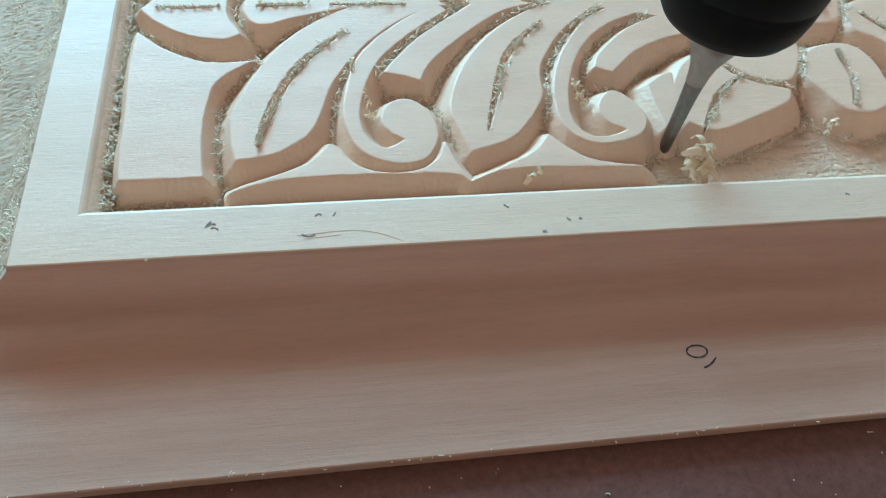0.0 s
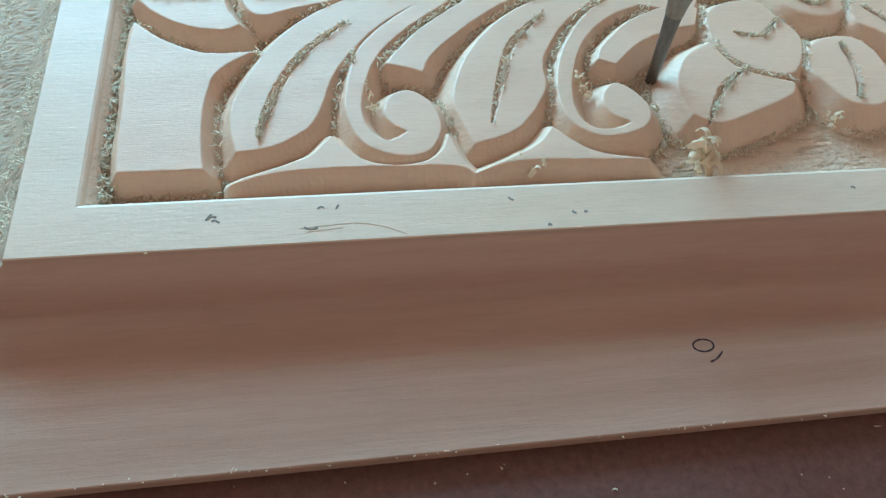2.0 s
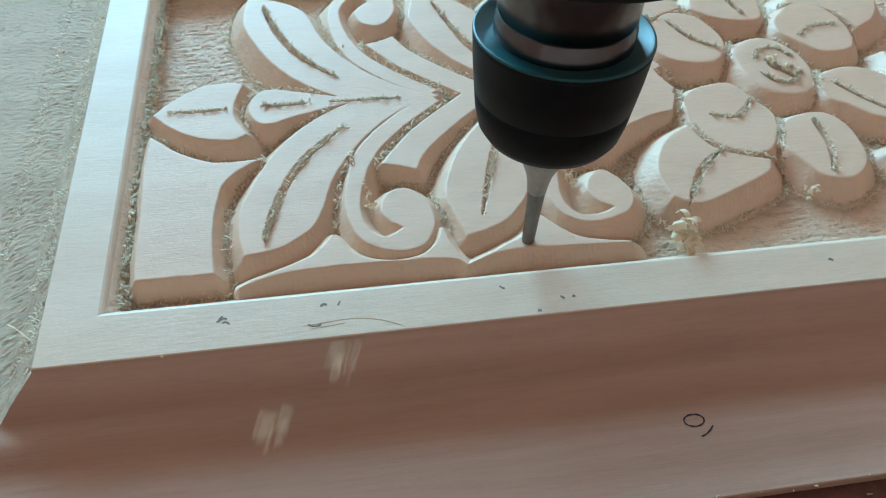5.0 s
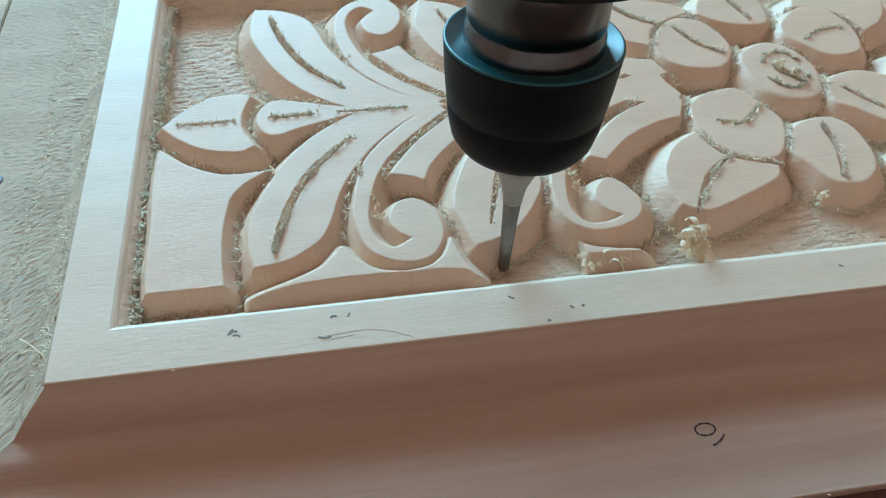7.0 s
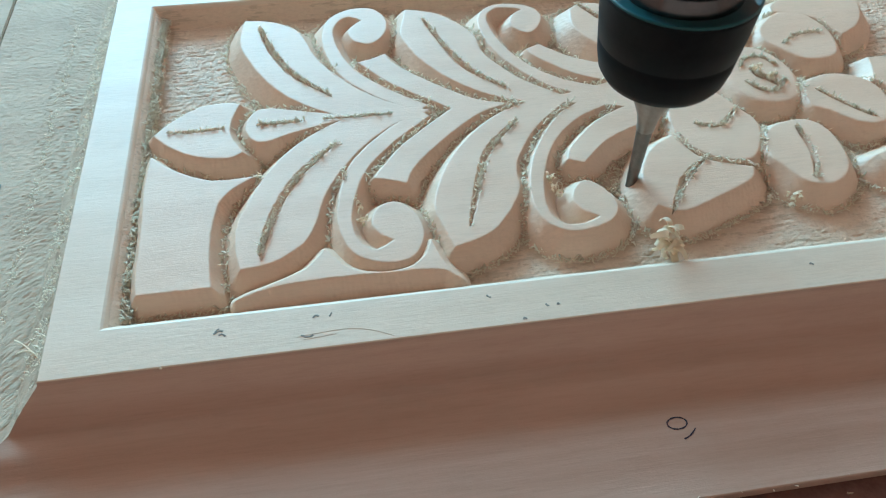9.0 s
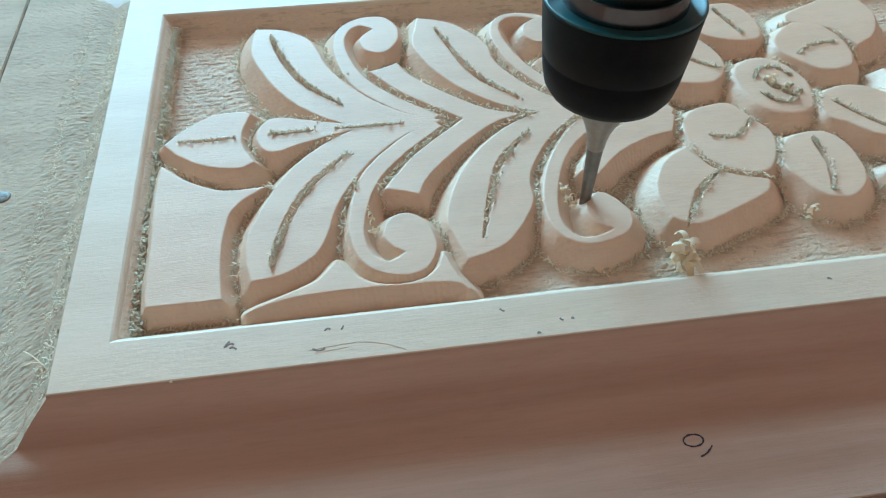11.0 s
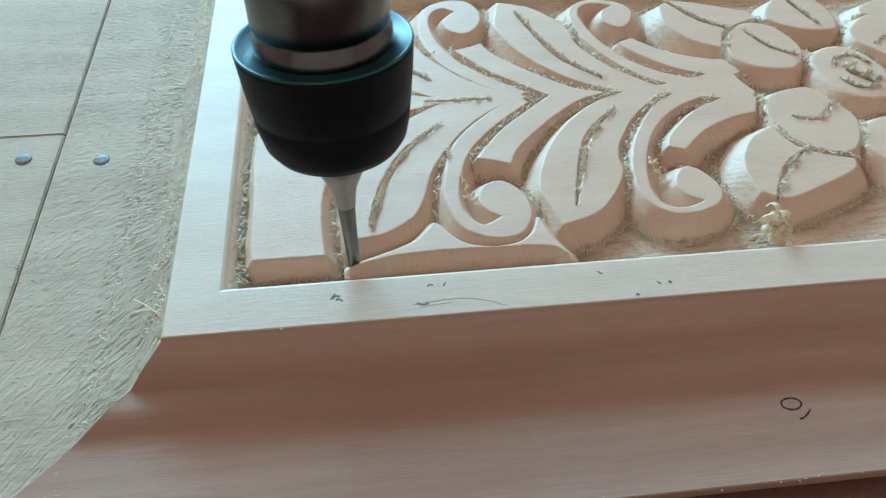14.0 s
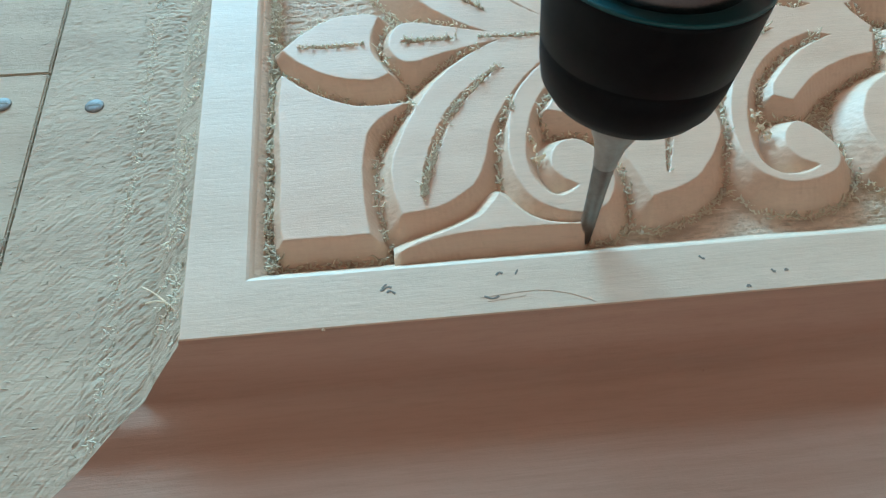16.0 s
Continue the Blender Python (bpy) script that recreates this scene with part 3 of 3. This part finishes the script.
def curl(name, where, size, seed, label, turns=5):
    """A small cluster of rolled shavings: thick spiral ribbons."""
    thing = empty(name, label, "wood shaving", "loose shavings")
    thing.location = where
    r = np.random.default_rng(seed)
    for _ in range(turns):
        bm = bmesh.new()
        yaw, tilt, rad, wide = r.uniform(0, 6.28), r.uniform(-0.7, 0.7), size * r.uniform(0.16, 0.46), size * r.uniform(0.14, 0.34)
        turn = Euler((tilt, r.uniform(-0.6, 0.6), yaw)).to_matrix()
        shift = Vector((r.normal() * size * 0.27, r.normal() * size * 0.24, size * r.uniform(0.12, 1.0)))
        rows, sweep = [], r.uniform(1.6, 4.0)
        for k in range(13):
            a = k / 12 * sweep
            q = rad * (0.45 + 0.55 * k / 12)
            rows.append([bm.verts.new(turn @ Vector((q * m * math.cos(a), s * wide * 0.5 * (1 - 0.5 * (k / 12) ** 3), q * m * math.sin(a))) + shift) for s, m in ((-1, 1), (1, 1.05), (1, 1.0), (-1, 0.95))])
        for a, b in zip(rows, rows[1:]):
            for k in range(4):
                bm.faces.new((a[k], a[(k + 1) % 4], b[(k + 1) % 4], b[k]))
        bm.faces.new(rows[0][::-1])
        bm.faces.new(rows[-1])
        part("shaving", bm, FUZZ, thing)
    return thing


curl("shaving_tuft", (0.2200, 0.0100, -0.0080), 0.0125, 31, "tuft of curled pale shavings against the border", 30)
curl("shaving_tuft", (0.287, 0.030, -0.0095), 0.0062, 32, "small curled shaving at a petal's foot", 10)
blown = [curl("shaving_tuft", (0.178 + 0.009 * k, 0.0075, -0.0095), 0.008, 60 + k, "loose pile of curled shavings along the border", 14) for k in range(2)]
FLIGHTS = ((0.0894, -0.0362, 0.0120), (0.0682, -0.0469, 0.0060))
thrown = [curl("flying_chip", (0.150 + 0.004 * k, 0.0085, -0.0095), 0.0100, 80 + k, "small pale chip thrown off by the cutter", 5) for k in range(2)]
for n, (cx, cy) in enumerate(((0.096, 0.050), (0.0975, 0.040), (0.181, 0.053), (0.1815, 0.046))):
    curl("shaving_tuft", (cx, cy, -0.0045), 0.0050, 40 + n, "crumbled shavings caught inside a scroll", 12)
for n, (cx, cy) in enumerate(((0.301, 0.111), (0.306, 0.104))):
    curl("shaving_tuft", (cx, cy, -0.002), 0.0052, 70 + n, "ragged curls torn up in the flower heart", 14)
curl("shaving_crumb", (0.0205, -0.0212, -0.0012), 0.0028, 52, "tiny pale curl on the border's outer edge", 2)
nap = [(x, -o, -float(np.interp(o, out, down))) for x, o in zip(rng.normal(0.085, 0.055, 1200), rng.uniform(0.0345, 0.0415, 1200))]
slivers("bevel_nap", nap, "raised pale nap on the shaded bevel", (0.5, 1.3), (0.05, 0.11), 0.25, 11, 0.5, SHADED_PINE)


# ---- marks on the panel ----
def stroke(name, points, width, mat, parent, closed=False, thick=0.00012):
    """A hand-drawn line with a little thickness, lying on the wood. Points in metres."""
    line = [Vector(p) for p in points]
    n = len(line)
    verts, faces = [], []
    for i, p in enumerate(line):
        d = (line[(i + 1) % n] - line[i - 1]) if closed or 0 < i < n - 1 else (line[min(i + 1, n - 1)] - line[max(i - 1, 0)])
        side = Vector((-d.y, d.x, 0)).normalized() * width * (0.8 + 0.2 * math.sin(i * 1.7))
        verts += [tuple(p + side), tuple(p - side), tuple(p - side * 0.8 + Vector((0, 0, thick))), tuple(p + side * 0.8 + Vector((0, 0, thick)))]
    for i in range(n if closed else n - 1):
        a, b = 4 * i, 4 * ((i + 1) % n)
        for k in range(4):
            faces.append((a + k, a + (k + 1) % 4, b + (k + 1) % 4, b + k))
    return mesh_object(name, verts, faces, mat, parent)


ink = empty("ink_mark", "small dark handwritten ring and bracket on the lip", "pen mark")
stroke("ring", [(0.2025 + 0.0037 * math.cos(a), -0.0600 + 0.0023 * math.sin(a), -0.01815) for a in np.linspace(0, 2 * math.pi, 28, endpoint=False)], 0.00035, INK, ink, True)
stroke("bracket", [(0.2030 + 0.0055 * s, -0.0662 + 0.0008 * s + 0.0026 * s * s, -0.01815) for s in np.linspace(0, 1, 8)], 0.00035, INK, ink)
smudge_shade = empty("smudges_and_shade", "grey pencil smudges, dents and one painted scratch shadow on the border", "pencil marks")
# the last stroke paints the shadow beside a tool scratch; the others are smudges
for sx, sy, ln in ((0.0405, -0.0090, 0.0035), (0.0420, -0.0105, 0.0025), (0.0760, -0.0070, 0.0022), (0.0815, -0.0068, 0.0012), (0.0400, -0.0082, 0.0015), (0.1415, -0.0070, 0.0016), (0.1628, -0.0140, 0.0010), (0.1671, -0.0143, 0.0008), (0.2721, -0.0097, 0.0014), (0.1531, -0.0190, 0.0012), (0.0725, -0.0150, 0.0045)):
    stroke("smudge_shade", [(sx + ln * (s - 0.5), sy + 0.0006 * math.sin(4 * s + sx * 900), 0.00003) for s in np.linspace(0, 1, 6)], 0.0004, DENT_SHADE, smudge_shade)

splinter = empty("splinter", "thin forked pale splinter lying on rough end grain", "splinter")
for ends in (((-0.0370, 0.0050, -0.0098), (-0.0275, -0.0040, -0.0058)), ((-0.0352, -0.0012, -0.0100), (-0.0275, -0.0040, -0.0058)), ((-0.0275, -0.0040, -0.0058), (-0.0238, -0.0085, -0.0048))):
    a, b = Vector(ends[0]), Vector(ends[1])
    stroke("strand", [a.lerp(b, s) + Vector((0, 0.0005 * math.sin(3 * s), 0.0004 * math.sin(3.1 * s))) for s in np.linspace(0, 1, 7)], 0.0003, FUZZ, splinter, thick=0.0004)
scratch = empty("tool_scratches", "shallow curved tool scratches on the border", "scratches")
stroke("scratch", [(0.069 + 0.017 * s, -0.0150 + 0.0018 * s - 0.0006 * s * s, 0.00003) for s in np.linspace(0, 1, 10)], 0.00022, PINE, scratch, thick=0.00009)
stroke("scratch", [(0.071 + 0.012 * s, -0.0165 + 0.0010 * s, 0.00003) for s in np.linspace(0, 1, 8)], 0.00018, PINE, scratch, thick=0.00009)
stroke("scratch", [(0.087 + 0.017 * s, -0.0138 - 0.0012 * s - 0.0045 * s * s, 0.00003) for s in np.linspace(0, 1, 12)], 0.00028, PINE, scratch, thick=0.00010)

# ---- the fixture boards beside the panel, and the screws ----
for y0, y1 in ((-0.2, 0.1177), (0.1181, 0.42)):
    b = empty("fixture_board", "rough-sawn pale pine board butted against the panel", "board", "fixture boards")
    bm = box(-0.30, y0, BENCH_Z, -0.0890, y1, -0.0184, 0.0006)
    part("plank", bm, ROUGH, b)
for sx, sy in ((-0.0680, 0.0970), (-0.1040, 0.1010)):
    s = empty("screw", "dull grey screw head sunk in pale wood", "screw", "screws")
    s.location = (sx, sy, -0.0184)
    part("head", lathe([(0.0012, -0.003), (0.0036, 0.0000), (0.0037, 0.0003), (0.0032, 0.0007), (0.0016, 0.0009), (0.0008, 0.00092)], 32), SCREW, s, smooth=True)
    # no recess is cut: a raised dark bar paints the shade inside the slot
    part("slot_shade", box(-0.0024, -0.0003, 0.0006, 0.0024, 0.0003, 0.00098), DENT_SHADE, s)

# ---- the rotary carving tool ----
tool = empty("rotary_tool", "black and teal handheld rotary carver with a steel bit", "rotary tool")
part("bit", lathe([(0.0019, 0.0), (0.0022, 0.0006), (0.0025, 0.012), (0.0029, 0.025), (0.0034, 0.036), (0.0034, 0.05)], 32), BIT_STEEL, tool, smooth=True)
part("collet_nut", lathe([(0.0032, 0.0345), (0.0036, 0.0350), (0.0039, 0.0385), (0.0048, 0.0430), (0.0066, 0.0475), (0.0082, 0.0510), (0.0087, 0.0530), (0.0087, 0.0565), (0.0084, 0.0568), (0.0084, 0.0576), (0.0087, 0.0579), (0.0087, 0.068)], 48), STEEL, tool, smooth=True)
boot = part("rubber_boot", lathe([(0.0100, 0.0660), (0.0150, 0.0625), (0.0190, 0.0618), (0.0218, 0.0630), (0.0240, 0.0665), (0.0252, 0.0720), (0.0258, 0.0775), (0.0253, 0.0781), (0.0260, 0.0790), (0.0270, 0.0880), (0.0277, 0.0975), (0.0279, 0.0990), (0.0274, 0.0990), (0.0230, 0.0935), (0.0215, 0.0920)], 72), RUBBER, tool, smooth=True)
part("rim", lathe([(0.0276, 0.0988), (0.0279, 0.0992), (0.0277, 0.0998), (0.0270, 0.0999), (0.0232, 0.0952), (0.0222, 0.0925)], 72), TEAL, boot, smooth=True)
part("neck", lathe([(0.0200, 0.0918), (0.0212, 0.0930), (0.0216, 0.0960), (0.0216, 0.1030), (0.0205, 0.1045), (0.0205, 0.1060), (0.0212, 0.1070), (0.0212, 0.1190), (0.0230, 0.1400)], 64), NECK, tool, smooth=True)
part("housing", lathe([(0.0230, 0.1270), (0.0370, 0.1275), (0.0410, 0.1295), (0.0420, 0.1350), (0.0410, 0.1390), (0.0360, 0.1480), (0.0340, 0.2000), (0.0300, 0.2150), (0.0100, 0.2200)], 64), RUBBER, tool, smooth=True)


# ---- what moves ----
TOOL_ROWS = [
    (0, 212.0, 23.0, -9.0, -3.5, 1.6),
    (0.5, 213.0, 32.0, -9.0, -1.6, -1.7),
    (1, 215.0, 42.0, -9.0, -1.1, -4.0),
    (1.5, 213.0, 50.0, -9.0, -1.6, -2.3),
    (2, 215.0, 57.0, -9.0, -1.1, -3.0),
    (2.5, 219.0, 63.0, -9.0, -9.7, 1.8),
    (3, 227.0, 68.0, 0.0, -5.0, -0.5),
    (3.5, 213.0, 68.0, -1.0, -12.2, 6.5),
    (4, 154.0, 25.0, -1.0, -7.3, 1.6),
    (4.5, 143.0, 16.0, -4.0, -3.9, -0.3),
    (5, 156.0, 13.0, -9.0, -5.4, 0.7),
    (7.5, 142.0, 13.0, -9.0, -7.7, 1.8),
    (8, 171.0, 8.0, -9.0, -3.6, -0.3),
    (8.5, 222.4, 17.7, -3.5, 2.0, -1.0),
    (9, 217.0, 48.0, -9.0, -1.8, -0.9),
    (9.5, 219.0, 64.0, -9.0, -5.3, 0.4),
    (12, 169.0, 35.0, -4.0, -2.4, 0.2),
    (12.5, 161.0, 38.0, -1.0, -1.3, 0.4),
    (13, 97.0, 29.0, -2.0, -5.1, 1.1),
    (13.5, 45.0, 13.0, -9.0, -15.3, -2.3),
    (14, 48.0, 9.0, -9.0, -7.5, -1.4),
    (14.5, 92.0, 9.0, -9.0, -6.8, -0.5),
    (15, 119.0, 13.0, -9.0, -4.3, 0.3),
    (15.5, 125.0, 21.0, -9.0, -5.3, 0.4),
    (16, 108.0, 9.0, -9.0, -6.6, 2.0),
]


def motions():
    walk(tool, [(t, pose(x / 1000, y / 1000, z / 1000, rx, ry, 0)) for t, x, y, z, rx, ry in TOOL_ROWS])
    r = random.Random(5)
    for ob, when in CHIPS:
        home = ob.matrix_basis.copy()
        if not when:
            continue
        x, y, z = home.translation
        ex, ey = 0.40 + r.uniform(0, 0.1), -0.16 - r.uniform(0, 0.1)
        mid = pose((x + ex) / 2, (y + ey) / 2, 0.06, 70, 30, 60)
        end = pose(ex, ey, BENCH_Z + 0.001, 0, 0, 95)
        rows = [(0.0, home)] + ([(when - 0.1, home)] if when > 0.2 else []) + [(when, home), (when + 0.08, mid), (min(when + 0.16, 15.99), end), (16.0, end)]
        walk(ob, rows)
    for ob, (x, y, z) in zip(thrown, FLIGHTS):
        home = ob.matrix_basis.copy()
        end = pose(x - 0.075, y - 0.10, BENCH_Z + 0.001, 20, 40, 160)
        walk(ob, [(0.0, home), (4.85, home), (4.93, home), (4.98, pose(x + 0.014, y + 0.022, z + 0.006, 40, 10, 40)), (5.03, pose(x - 0.021, y - 0.033, z - 0.009, 60, 30, 70)), (5.12, end), (16.0, end)])
    for k, ob in enumerate(blown):
        here, away = ob.matrix_basis.copy(), pose(0.44 + 0.03 * k, -0.17, BENCH_Z, 0, 0, 40)
        walk(ob, [(0.0, away), (6.6, away), (6.9, here), (8.1, here), (8.3, away), (16.0, away)])


motions()
